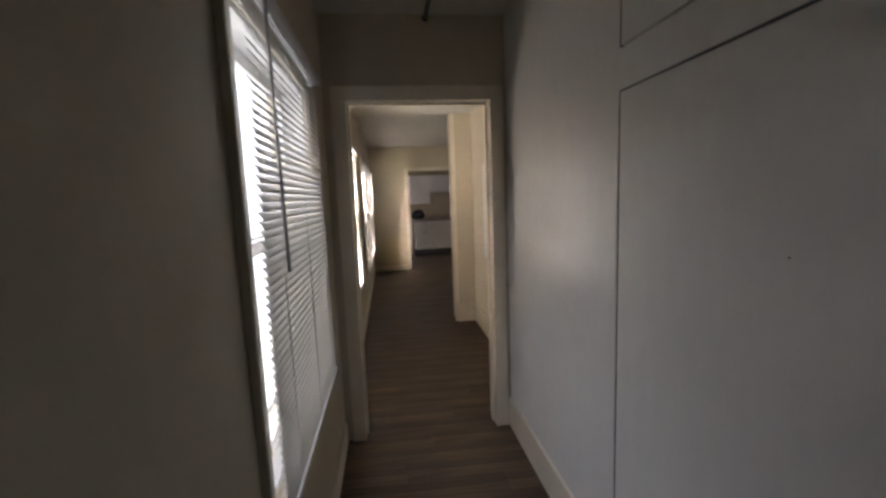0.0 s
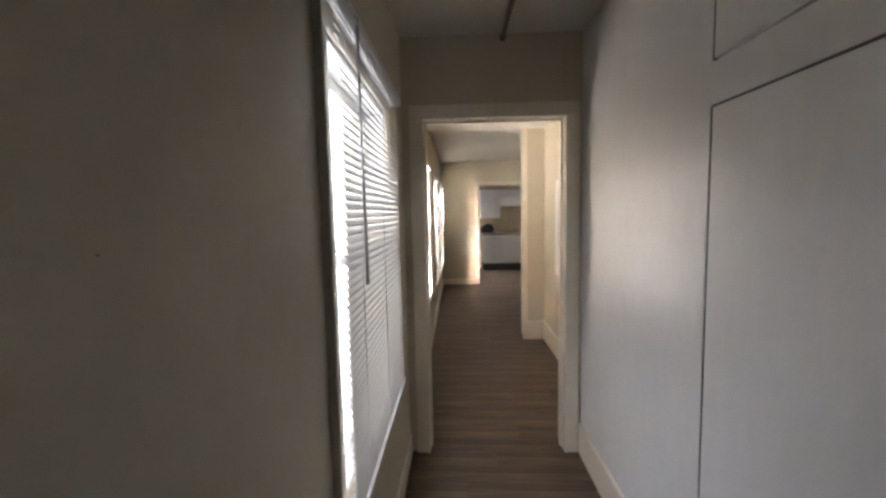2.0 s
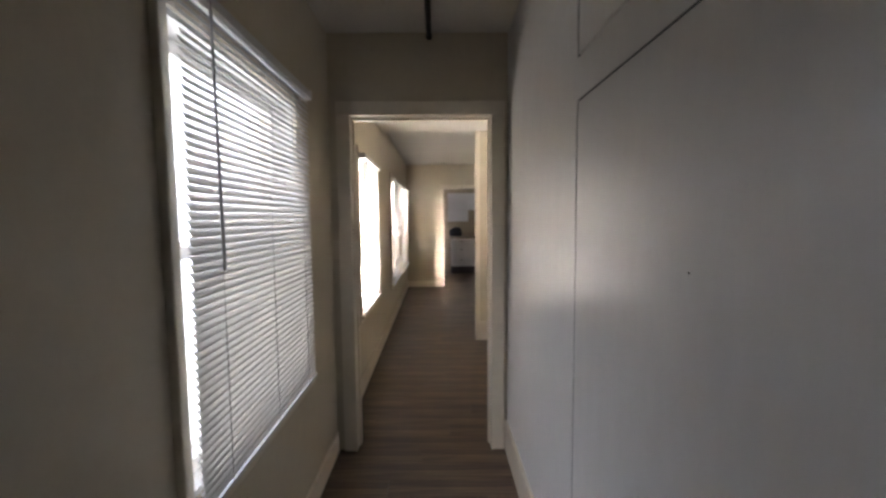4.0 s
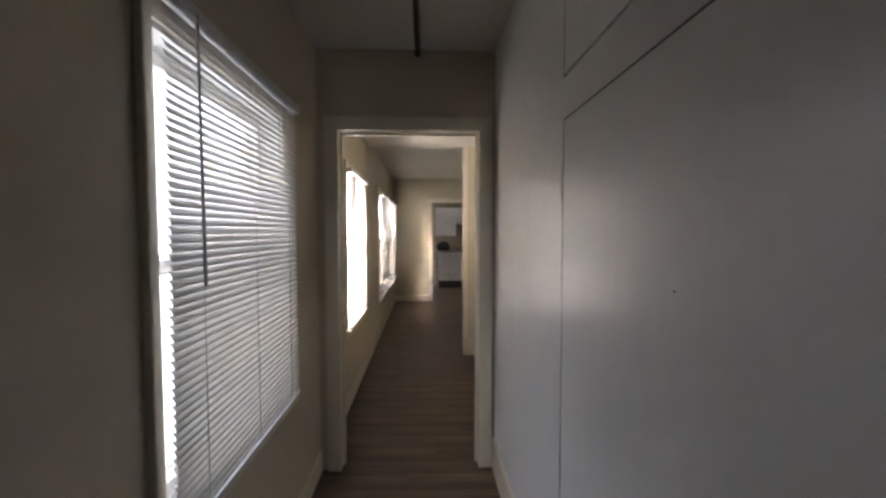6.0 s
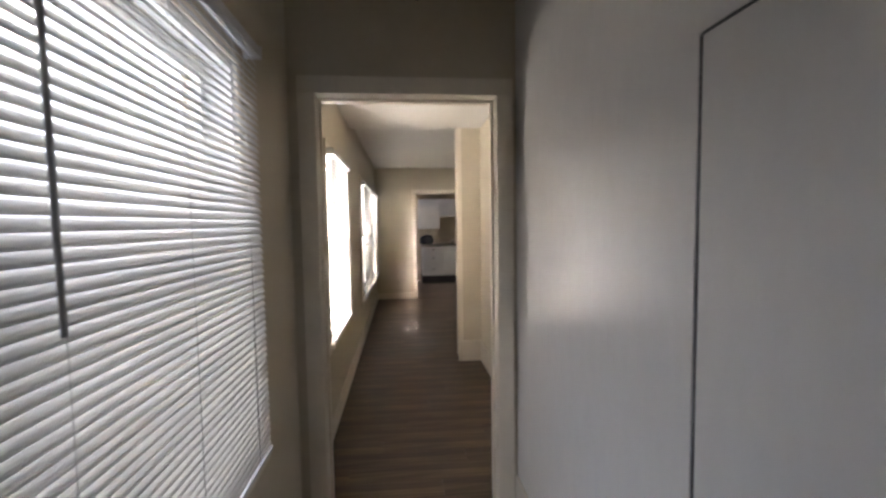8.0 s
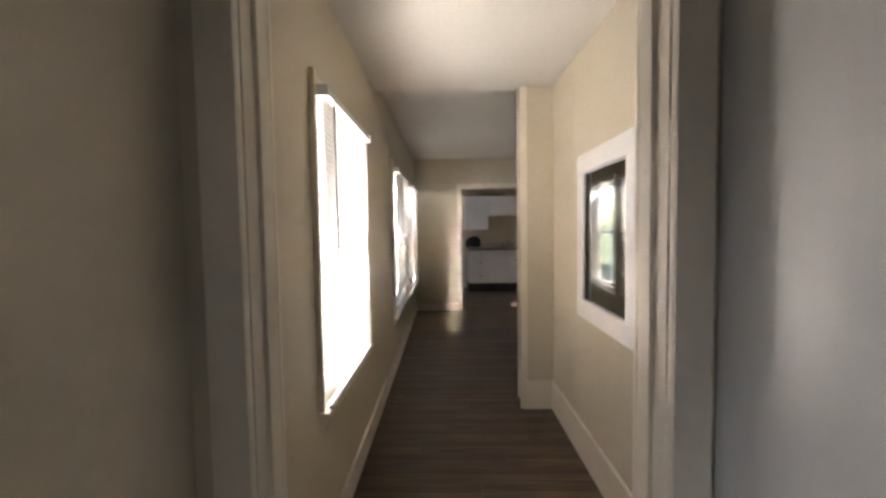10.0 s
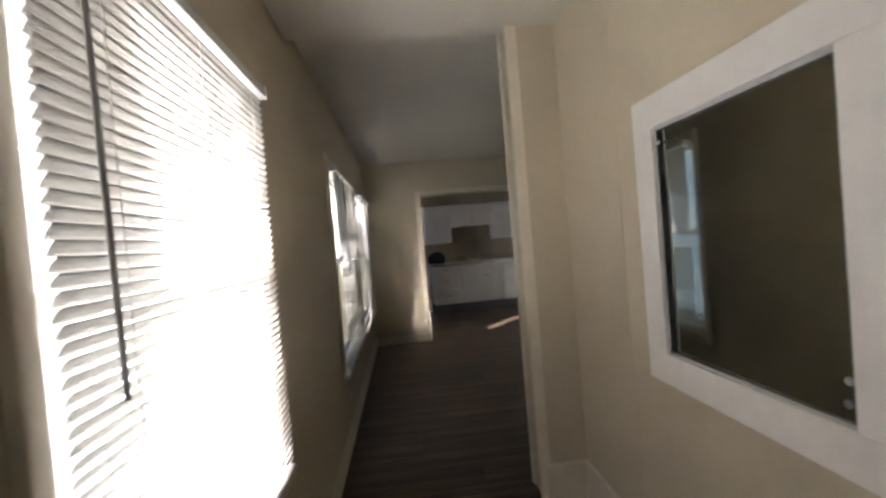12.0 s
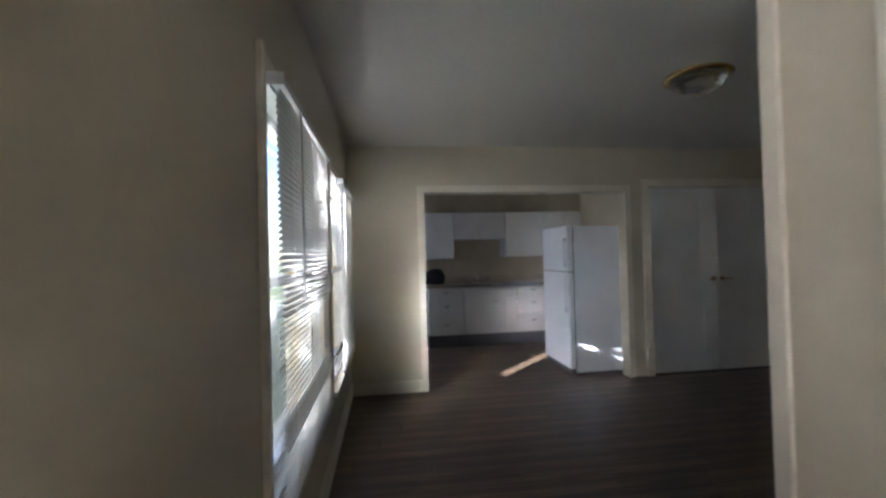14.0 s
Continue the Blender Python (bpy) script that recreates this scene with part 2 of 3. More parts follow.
setting("ceiling_kitchen", boxes((0, KIT_W, KIT_Y0, KIT_Y1, 2.42, 2.52)), CEIL, "matt off-white kitchen ceiling", "ceiling")
setting("roof_slab", boxes((-0.5, 6, -5.2, 9, 2.76, 2.85)), SHINGLE, "grey roof over the dwelling", "roof")
subfloor = setting("floor", boxes((0, HALL_W, HALL_BACK, 0, -0.12, -0.006), (0, R2_W, 0, PART_Y[0], -0.12, -0.006), (0, LIV_W, PART_Y[0], LIV_END, -0.12, -0.006), (0, LIV_W, LIV_END, KIT_Y0, -0.12, -0.006), (0, KIT_W, KIT_Y0, KIT_Y1, -0.12, -0.006)), GAP, "grey brown wood-look vinyl plank floor", "floor")


# ---------------------------------------------------------------- trim
def skirting(pieces, height, label):
    bm = bmesh.new()
    for x0, x1, y0, y1 in pieces:
        box(bm, x0, x1, y0, y1, 0, height, bevel=0.004, segments=1)
    setting("baseboard", bm, TRIM, label, "baseboard")


skirting([(0, 0.014, HALL_BACK, -0.022)], 0.13, "low cream painted baseboard under the hall window")
skirting([(HALL_W - 0.016, HALL_W, -1.235, -0.022), (HALL_W - 0.016, HALL_W, HALL_BACK, -2.195)], 0.19, "tall cream painted hall baseboard")
skirting([(0, 0.016, DOOR_WALL[1], LIV_END)], 0.14, "cream painted baseboard along the outer wall")
skirting([(R2_W - 0.018, R2_W, DOOR_WALL[1] + 0.02, PART_Y[0] - 0.018), (1.09, R2_W, PART_Y[0] - 0.018, PART_Y[0])], 0.215, "tall cream painted passage baseboard")
skirting([(0.016, KX0 - 0.07, LIV_END - 0.014, LIV_END)], 0.12, "cream baseboard beside the kitchen opening")


def casing(name, x0, x1, top, y, depth, width, label, head=None):
    """Flat boards round an opening in a wall that faces the viewer."""
    head = head or width
    t = thing(name, ((x0 + x1) / 2, y, 0), label, "door casing", kind="structure")
    y0, y1 = sorted((y, y + depth))
    part("side_board", boxes((x0 - width, x0, y0, y1, 0, top), bevel=0.004), TRIM, t)
    part("side_board", boxes((x1, x1 + width, y0, y1, 0, top), bevel=0.004), TRIM, t)
    part("bead", boxes((x0 - 0.009, x0 - 0.001, y0 - 0.004, y0 - 0.0005, 0, top + 0.006), (x1 + 0.001, x1 + 0.009, y0 - 0.004, y0 - 0.0005, 0, top + 0.006)), TRIM, t)
    part("head_board", boxes((x0 - width, x1 + width, y0 - 0.002, y1, top, top + head), bevel=0.004), TRIM, t)
    return t


c1 = casing("trim_doorway", DX0 + 0.014, DX1 - 0.014, DTOP, -0.002, -0.02, 0.080, "cream painted flat door casing in the hall")
part("jamb", boxes((DX0, DX0 + 0.015, 0.001, 0.129, 0, DTOP), bevel=0.002), TRIM, c1)
part("jamb", boxes((DX1 - 0.015, DX1, 0.001, 0.129, 0, DTOP), bevel=0.002), TRIM, c1)
part("head_jamb", boxes((DX0, DX1, 0.001, 0.129, DTOP, DTOP + 0.015), bevel=0.002), TRIM, c1)
part("door_stop", boxes((DX0 + 0.015, DX0 + 0.026, 0.05, 0.085, 0, DTOP - 0.012), bevel=0.002), TRIM, c1)
part("door_stop", boxes((DX1 - 0.026, DX1 - 0.015, 0.05, 0.085, 0, DTOP - 0.012), bevel=0.002), TRIM, c1)
part("head_stop", boxes((DX0 + 0.015, DX1 - 0.015, 0.05, 0.085, DTOP - 0.012, DTOP), bevel=0.002), TRIM, c1)
casing("trim_doorway_back", DX0 + 0.014, DX1 - 0.014, DTOP, DOOR_WALL[1] + 0.002, 0.02, 0.078, "cream painted flat door casing in the passage")
casing("trim_kitchen_opening", KX0, KX1, KTOP, LIV_END - 0.002, -0.018, 0.07, "cream painted casing round the kitchen opening")
casing("trim_double_door", DD0, DD1, DDTOP, LIV_END - 0.002, -0.02, 0.085, "cream painted casing round the double doors")
# corner bead on the partition end
setting("trim_partition", boxes((1.064, 1.089, PART_Y[0] - 0.004, PART_Y[0] + 0.03, 0, R2_H - 0.001), (1.089, 1.115, PART_Y[0] - 0.006, PART_Y[0] - 0.001, 0.216, R2_H - 0.001), (1.078, 1.089, PART_Y[1] - 0.03, PART_Y[1] + 0.004, 0, LIV_H - 0.001), bevel=0.002), TRIM, "thin cream corner strips on the partition end", "trim")
setting("trim_seam", boxes((R2_W - 0.0015, R2_W, 1.78, 1.806, 0.216, R2_H - 0.001)), CREAM, "thin painted batten over a wall seam", "trim")


# ---------------------------------------------------------------- windows and blinds
def window(index, y0, y1, z0, z1):
    t = thing("window_%d" % index, (0, (y0 + y1) / 2, z0), "white double-hung sash window with painted casing", "window", "sash windows", "structure")
    xo = -0.115
    zm = (z0 + z1) / 2 + 0.02
    f = 0.027
    part("window_frame", boxes((xo, -0.001, y0, y0 + 0.018, z0, z1), (xo, -0.001, y1 - 0.018, y1, z0, z1), (xo, -0.001, y0 + 0.018, y1 - 0.018, z1 - 0.018, z1), (xo, -0.001, y0 + 0.018, y1 - 0.018, z0, z0 + 0.018)), WHITE, t)
    for name, za, zb, xa in (("lower_sash", z0 + 0.018, zm + 0.02, -0.075), ("upper_sash", zm - 0.02, z1 - 0.018, -0.108)):
        a, b = y0 + 0.018, y1 - 0.018
        s = part(name, boxes((xa, xa + 0.03, a, a + f, za, zb), (xa, xa + 0.03, b - f, b, za, zb), (xa, xa + 0.03, a + f, b - f, za, za + 0.045), (xa, xa + 0.03, a + f, b - f, zb - 0.04, zb), bevel=0.003), WHITE, t)
        p = part("pane", boxes((xa + 0.012, xa + 0.016, a + f - 0.003, b - f + 0.003, za + 0.042, zb - 0.037)), GLASS, s, "clear glass pane")
        p.visible_shadow = False
    part("sash_lock", boxes((-0.045, -0.02, (y0 + y1) / 2 - 0.03, (y0 + y1) / 2 + 0.03, zm + 0.02, zm + 0.035), bevel=0.004), BRASS, t, "small brass sash lock")
    part("side_casing", boxes((0.001, 0.024, y0 - 0.032, y0 + 0.004, z0 - 0.02, z1 + 0.06), bevel=0.005), TRIM, t)
    part("side_casing", boxes((0.001, 0.012, y1 - 0.004, y1 + 0.025, z0 - 0.02, z1 + 0.01), bevel=0.003), TRIM, t)
    part("head_casing", boxes((0.001, 0.012, y0 + 0.004, y1 - 0.004, z1 - 0.004, z1 + 0.055), bevel=0.003), TRIM, t)
    part("window_sill", boxes((0.001, 0.050, y0 - 0.04, y1 + 0.045, z0 - 0.052, z0 - 0.022), bevel=0.006), TRIM, t)
    part("apron", boxes((0.001, 0.014, y0 - 0.03, y1 + 0.03, z0 - 0.10, z0 - 0.053), bevel=0.003), TRIM, t)


def slat_mesh(length, tilt):
    """One curved slat; a positive tilt turns its room edge down."""
    bm = bmesh.new()
    w, n = 0.0255, 5
    rows = []
    for side in (0, 1):
        for i in range(n):
            u = (i / (n - 1) - 0.5) * w
            v = 0.0022 * (1 - (2 * u / w) ** 2) + (0.0005 if side else 0)
            c, s = math.cos(tilt), math.sin(tilt)
            x, z = u * c + v * s, -u * s + v * c
            rows.append([bm.verts.new((x, -length / 2, z)), bm.verts.new((x, length / 2, z))])
    for k in range(n - 1):
        bm.faces.new((rows[k][0], rows[k + 1][0], rows[k + 1][1], rows[k][1])).smooth = True
        bm.faces.new((rows[n + k][0], rows[n + k][1], rows[n + k + 1][1], rows[n + k + 1][0])).smooth = True
    for a, b in ((0, n), (n - 1, 2 * n - 1)):
        bm.faces.new((rows[a][0], rows[a][1], rows[b][1], rows[b][0]))
    return mesh_of("slat", bm, SLAT)


def blind(y0, y1, z0, z1, tilt, wand_y, wand_len, label, sun_slots=()):
    """A hanging horizontal blind in front of the casing; slats near given heights are opened to pass sun patches."""
    xb = 0.046
    t = thing("window_blind", (xb, (y0 + y1) / 2, z1), label, "blind", "horizontal blinds")
    part("headrail", boxes((0.026, 0.066, y0, y1, z1 - 0.03, z1), bevel=0.003), VINYL, t)
    part("bracket", boxes((0.013, 0.070, y0 - 0.006, y0 - 0.0005, z1 - 0.036, z1 + 0.006), bevel=0.002), VINYL, t)
    part("bracket", boxes((0.013, 0.070, y1 + 0.0005, y1 + 0.006, z1 - 0.036, z1 + 0.006), bevel=0.002), VINYL, t)
    part("bottom_rail", boxes((0.034, 0.058, y0 + 0.004, y1 - 0.004, z0, z0 + 0.016), bevel=0.004), VINYL, t)
    me = slat_mesh(y1 - y0 - 0.012, radians(tilt))
    step = 0.0212
    z = z0 + 0.032
    while z < z1 - 0.04:
        s = new("slat", me)
        s.parent = t
        s.matrix_parent_inverse = t.matrix_basis.inverted()
        s.location = (xb, (y0 + y1) / 2 + random.uniform(-0.0012, 0.0012), z)
        s.rotation_euler = (random.uniform(-0.0012, 0.0012), random.uniform(-0.035, 0.035) + (radians(56) if any(abs(z - a) < 0.05 for a in sun_slots) else 0), 0)
        z += step
    for fy in (0.14, 0.5, 0.86):
        yc = y0 + (y1 - y0) * fy
        part("ladder_cord", boxes((xb + 0.0125, xb + 0.0137, yc - 0.0007, yc + 0.0007, z0 + 0.016, z1 - 0.03), (xb - 0.0137, xb - 0.0125, yc - 0.0007, yc + 0.0007, z0 + 0.016, z1 - 0.03)), CORD, t)
    bm = tube(bmesh.new(), [(xb + 0.026, wand_y, z1 - 0.045), (xb + 0.027, wand_y + 0.001, z1 - wand_len * 0.5), (xb + 0.03, wand_y, z1 - wand_len)], 0.0042, 6)
    wand = part("tilt_wand", bm, WAND, t, "clear grey plastic tilt wand")
    part("wand_hook", tube(bmesh.new(), [(xb + 0.02, wand_y, z1 - 0.02), (xb + 0.028, wand_y, z1 - 0.03), (xb + 0.026, wand_y, z1 - 0.046)], 0.0018, 6), CHROME, wand)


for i, wdw in enumerate(WINDOWS):
    window(i + 1, *wdw)
blind(-1.522, -0.568, 0.695, 2.005, 57, -1.415, 0.70, "white vinyl blind with tilted slats at the hall window")
blind(0.815, 1.712, 0.66, 1.935, -55, 0.885, 0.74, "sunlit white vinyl blind in the passage")
blind(3.20, 4.315, 0.535, 1.955, -44, 3.43, 0.74, "white vinyl blind with slats opened for sun patches in the living room", (0.79, 1.22))
blind(5.01, 5.945, 0.515, 1.955, -50, 5.03, 0.74, "white vinyl blind beside the room corner")


# ---------------------------------------------------------------- hall
def flush_door(name, y0, y1, z0, z1, label, category):
    t = thing(name, (HALL_W, (y0 + y1) / 2, z0), label, category, kind="structure")
    part("door_leaf", boxes((HALL_W - 0.002, HALL_W + 0.045, y0, y1, z0, z1), bevel=0.002), GLOSS, t)
    return t


# dark strips added in the gaps round the closed leaves, for shade and dirt
setting("trim_gap_shade", boxes((HALL_W + 0.0015, HALL_W + 0.055, -1.2465, -1.2405, 0, 1.776), (HALL_W + 0.0015, HALL_W + 0.055, -2.1895, -1.2470, 1.7745, 1.7795), (HALL_W + 0.0015, HALL_W + 0.055, -1.2465, -1.2405, 1.905, 2.415)), GASKET_SHADE, "dark strips in the closet gaps for shade and dirt", "trim")
d = flush_door("door_closet", -2.180, -1.253, 0.012, 1.772, "flush painted closet door with narrow gap", "closet door")
part("latch", boxes((HALL_W - 0.012, HALL_W - 0.002, -2.15, -2.125, 0.85, 0.95), bevel=0.003), GLOSS, d, "painted-over latch")
screw = thing("screw", (HALL_W, -1.826, 1.343), "tiny dark screw head in the closet door", "screw")
part("head", tube(bmesh.new(), [(HALL_W - 0.0022, -1.826, 1.343), (HALL_W - 0.0045, -1.826, 1.343)], 0.0017, 10), DARK_METAL, screw)
flush_door("door_cupboard", -2.180, -1.253, 1.907, 2.412, "flush painted cupboard door above the closet", "cupboard door")
pipe = thing("ceiling_pipe", (0.593, -1.2, 2.47), "thin dark conduit along the hall ceiling", "pipe")
part("tube", tube(bmesh.new(), [(0.593, -3.4, 2.478), (0.593, -1.5, 2.478), (0.593, -0.02, 2.476)], 0.013, 10), DARK_METAL, pipe)
part("end_cap", tube(bmesh.new(), [(0.593, -0.022, 2.476), (0.593, -0.001, 2.476)], 0.018, 12), DARK_METAL, pipe, "dark flanged end cap")
for yy in (-2.6, -0.9):
    part("clip", boxes((0.575, 0.611, yy - 0.008, yy + 0.008, 2.487, 2.4995), bevel=0.001), DARK_METAL, pipe)


for ny, nz in ((-2.15, 1.459), (-2.258, 1.399)):
    nail = thing("nail", (0, ny, nz), "small dark nail head in the hall wall", "nail", "wall nails")
    part("head", tube(bmesh.new(), [(0.0005, ny, nz), (0.002, ny, nz)], 0.0009, 8), DARK_METAL, nail)


# ---------------------------------------------------------------- passage mirror
def wall_mirror(x, y0, y1, z0, z1, w):
    t = thing("wall_mirror", (x, (y0 + y1) / 2, z0), "square mirror in a broad white frame with raw pine edges", "mirror")
    a, b = x - 0.040, x - 0.002
    part("backing", boxes((x - 0.012, b, y0 + 0.02, y1 - 0.02, z0 + 0.02, z1 - 0.02)), RAW_PINE, t)
    fr = bmesh.new()
    for q in ((y0, y1, z1 - w, z1), (y0, y1, z0, z0 + w), (y0, y0 + w, z0 + w, z1 - w), (y1 - w, y1, z0 + w, z1 - w)):
        box(fr, a, a + 0.012, *q, bevel=0.0015, segments=1)
    part("front_frame", fr, FRAME_WHITE, t, "broad flat white front frame")
    ed = bmesh.new()
    for q in ((y0 + 0.001, y1 - 0.001, z1 - 0.03, z1 - 0.001), (y0 + 0.001, y1 - 0.001, z0 + 0.001, z0 + 0.03), (y0 + 0.001, y0 + 0.03, z0 + 0.03, z1 - 0.03), (y1 - 0.03, y1 - 0.001, z0 + 0.03, z1 - 0.03)):
        box(ed, a + 0.0125, b, *q)
    part("side_frame", ed, RAW_PINE, t, "raw pine outer edge")
    # the glass sits slightly askew in its frame
    glass = boxes((a + 0.019, a + 0.024, y0 + w - 0.012, y1 - w + 0.012, z0 + w - 0.012, z1 - w + 0.012))
    bmesh.ops.rotate(glass, verts=glass.verts, cent=(a + 0.02, (y0 + y1) / 2, (z0 + z1) / 2), matrix=Matrix.Rotation(radians(-0.9), 3, "Z"))
    part("mirror_glass", glass, MIRROR, t, "dim silvered mirror glass")
    # small discs that stand in for smudges near the glass corners
    for cy, cz in ((y0 + w + 0.022, z0 + w + 0.045), (y0 + w + 0.018, z0 + w + 0.09), (y1 - w - 0.018, z1 - w - 0.05)):
        part("clip", tube(bmesh.new(), [(a + 0.0129, cy, cz), (a + 0.0105, cy, cz), (a + 0.0095, cy, cz)], [0.008, 0.008, 0.005], 12), WAND, t, "cloudy disc standing in for a smudge on the glass")
    part("bevel_strip", boxes((a + 0.009, a + 0.0128, y0 + w, y1 - w, z1 - w - 0.012, z1 - w), (a + 0.009, a + 0.0128, y0 + w, y1 - w, z0 + w, z0 + w + 0.008), (a + 0.009, a + 0.0128, y0 + w, y0 + w + 0.008, z0 + w + 0.008, z1 - w - 0.012), (a + 0.009, a + 0.0128, y1 - w - 0.008, y1 - w, z0 + w + 0.008, z1 - w - 0.012)), WAND, t)


wall_mirror(R2_W, 0.848, 1.597, 0.866, 1.772, 0.098)


# ---------------------------------------------------------------- living room
def ceiling_lamp(x, y, z):
    t = thing("ceiling_light", (x, y, z), "flush round ceiling light with brass rim and cut glass bowl", "ceiling light")
    part("canopy", lathe(bmesh.new(), [(0.150, 0), (0.195, -0.004), (0.203, -0.012), (0.196, -0.021), (0.178, -0.026), (0.160, -0.028)], (x, y, z)), BRASS, t, "polished brass rim")
    part("bowl", lathe(bmesh.new(), [(0.164, -0.029), (0.160, -0.046), (0.135, -0.080), (0.090, -0.106), (0.035, -0.118), (0.012, -0.119)], (x, y, z), 32), LAMP_GLASS, t, "cut clear glass bowl")
    part("finial", lathe(bmesh.new(), [(0.006, -0.1185), (0.014, -0.123), (0.012, -0.132), (0.004, -0.140)], (x, y, z), 16), BRASS, t)


ceiling_lamp(2.40, 4.27, LIV_H)


def panel_door(x0, x1, z0, z1, yf, knob_x, label):
    """A double-door leaf: stiles, rails, sunk panels and a lever handle."""
    t = thing("door", ((x0 + x1) / 2, yf, 0), label, "door", "double doors", "structure")
    s = 0.165
    zr = [(z0, z0 + 0.22), (0.98, 1.12), (z1 - 0.12, z1)]
    bm = boxes((x0, x0 + s, yf, yf + 0.035, z0, z1), (x1 - s, x1, yf, yf + 0.035, z0, z1), *[(x0 + s, x1 - s, yf, yf + 0.035, a, b) for a, b in zr])
    leaf = part("door_leaf", bm, WHITE, t)
    for (_, a), (b, _) in zip(zr, zr[1:]):
        part("panel", boxes((x0 + s, x1 - s, yf + 0.014, yf + 0.028, a, b)), WHITE, leaf)
        m = 0.012
        part("moulding", boxes((x0 + s, x0 + s + m, yf + 0.003, yf + 0.014, a, b), (x1 - s - m, x1 - s, yf + 0.003, yf + 0.014, a, b), (x0 + s + m, x1 - s - m, yf + 0.003, yf + 0.014, a, a + m), (x0 + s + m, x1 - s - m, yf + 0.003, yf + 0.014, b - m, b)), WHITE, leaf)
    way = 1 if knob_x < (x0 + x1) / 2 else -1
    bm = bmesh.new()
    tube(bm, [(knob_x, yf - 0.001, 1.03), (knob_x, yf - 0.012, 1.03)], 0.026, 14)
    tube(bm, [(knob_x, yf - 0.01, 1.03), (knob_x, yf - 0.05, 1.03), (knob_x + way * 0.02, yf - 0.055, 1.03), (knob_x + way * 0.09, yf - 0.055, 1.028)], 0.009, 8)
    part("door_handle", bm, BRASS, t, "antique brass lever handle")
    for hz in (0.25, 1.8):
        hx = x0 if way == -1 else x1
        part("hinge", tube(bmesh.new(), [(hx, yf - 0.006, hz), (hx, yf - 0.006, hz + 0.09)], 0.006, 8), BRASS, t)


mid = (DD0 + DD1) / 2
panel_door(DD0 + 0.006, mid - 0.003, 0.012, DDTOP - 0.006, LIV_END + 0.03, mid - 0.055, "white panelled double-door leaf with sunk panels")
panel_door(mid + 0.003, DD1 - 0.006, 0.012, DDTOP - 0.006, LIV_END + 0.03, mid + 0.055, "white panelled double-door leaf with sunk panels")


# ---------------------------------------------------------------- kitchen
def fridge(x0, x1, y0, y1, h):
    """Doors face the left-hand side of the kitchen."""
    t = thing("refrigerator", ((x0 + x1) / 2, (y0 + y1) / 2, 0), "white top-freezer refrigerator standing sideways in the opening", "refrigerator")
    bx = x0 + 0.075
    part("body", boxes((bx, x1, y0 + 0.004, y1 - 0.004, 0.03, h - 0.008), bevel=0.008), FRIDGE, t)
    part("gasket", boxes((x0 + 0.061, bx + 0.001, y0 + 0.014, y1 - 0.014, 0.09, h - 0.016)), GASKET_SHADE, t, "grey rubber door gasket")
    zs = 1.145
    for name, a, b, ha, hb in (("freezer_door", zs + 0.006, h, zs + 0.06, zs + 0.38), ("fridge_door", 0.075, zs - 0.006, zs - 0.45, zs - 0.05)):
        dr = part(name, boxes((x0, x0 + 0.06, y0, y1, a, b), bevel=0.012), FRIDGE, t)
        bm = bmesh.new()
        hy = y0 + 0.045
        box(bm, x0 - 0.040, x0 - 0.024, hy - 0.012, hy + 0.012, ha, hb, bevel=0.005)
        box(bm, x0 - 0.026, x0 - 0.0005, hy - 0.010, hy + 0.010, ha, ha + 0.04, bevel=0.003)
        box(bm, x0 - 0.026, x0 - 0.0005, hy - 0.010, hy + 0.010, hb - 0.04, hb, bevel=0.003)
        part("handle", bm, FRIDGE, dr, "white moulded handle")
    part("hinge_cover", boxes((x0 + 0.01, bx + 0.06, y1 - 0.06, y1 - 0.02, h + 0.0005, h + 0.016), bevel=0.004), FRIDGE, t)
    part("toe_grille", boxes((x0 + 0.02, bx, y0 + 0.02, y1 - 0.02, 0.015, 0.07)), GASKET_SHADE, t, "dark toe grille")
    for fx, fy in ((bx + 0.05, y0 + 0.05), (bx + 0.05, y1 - 0.05), (x1 - 0.06, y0 + 0.05), (x1 - 0.06, y1 - 0.05)):
        part("foot", tube(bmesh.new(), [(fx, fy, 0), (fx, fy, 0.032)], 0.018, 10), GASKET_SHADE, t)


fridge(2.365, 3.02, 6.235, 6.99, 1.665)

BASE_Y, UP_Y = 7.95, 8.23


def knob(x, y, z, parent):
    bm = bmesh.new()
    tube(bm, [(x - 0.03, y - 0.001, z), (x - 0.03, y - 0.018, z), (x, y - 0.024, z), (x + 0.03, y - 0.018, z), (x + 0.03, y - 0.001, z)], 0.006, 6)
    part("handle", bm, DARK_METAL, parent, "small dark pull handle")


def base_cabinet(x0, x1, fronts, label):
    t = thing("base_cabinet", ((x0 + x1) / 2, (BASE_Y + KIT_Y1) / 2, 0), label, "cabinet", "kitchen base cabinets")
    part("body", boxes((x0, x1, BASE_Y, KIT_Y1 - 0.002, 0.19, 0.888)), WHITE, t)
    # toe board takes a dark colour in place of the shadow in the recess
    part("toe_kick", boxes((x0, x1, BASE_Y + 0.075, KIT_Y1 - 0.002, 0, 0.1895)), GASKET_SHADE, t, "recessed toe kick, coloured dark for the shade under the cabinet")
    for name, a, b, c, e, pull in fronts:
        f = part(name, boxes((a, b, BASE_Y - 0.019, BASE_Y - 0.001, c, e), bevel=0.004), WHITE, t)
        if pull:
            knob(pull, BASE_Y - 0.019, e - 0.06 if name == "door" else (c + e) / 2 + 0.02, f)


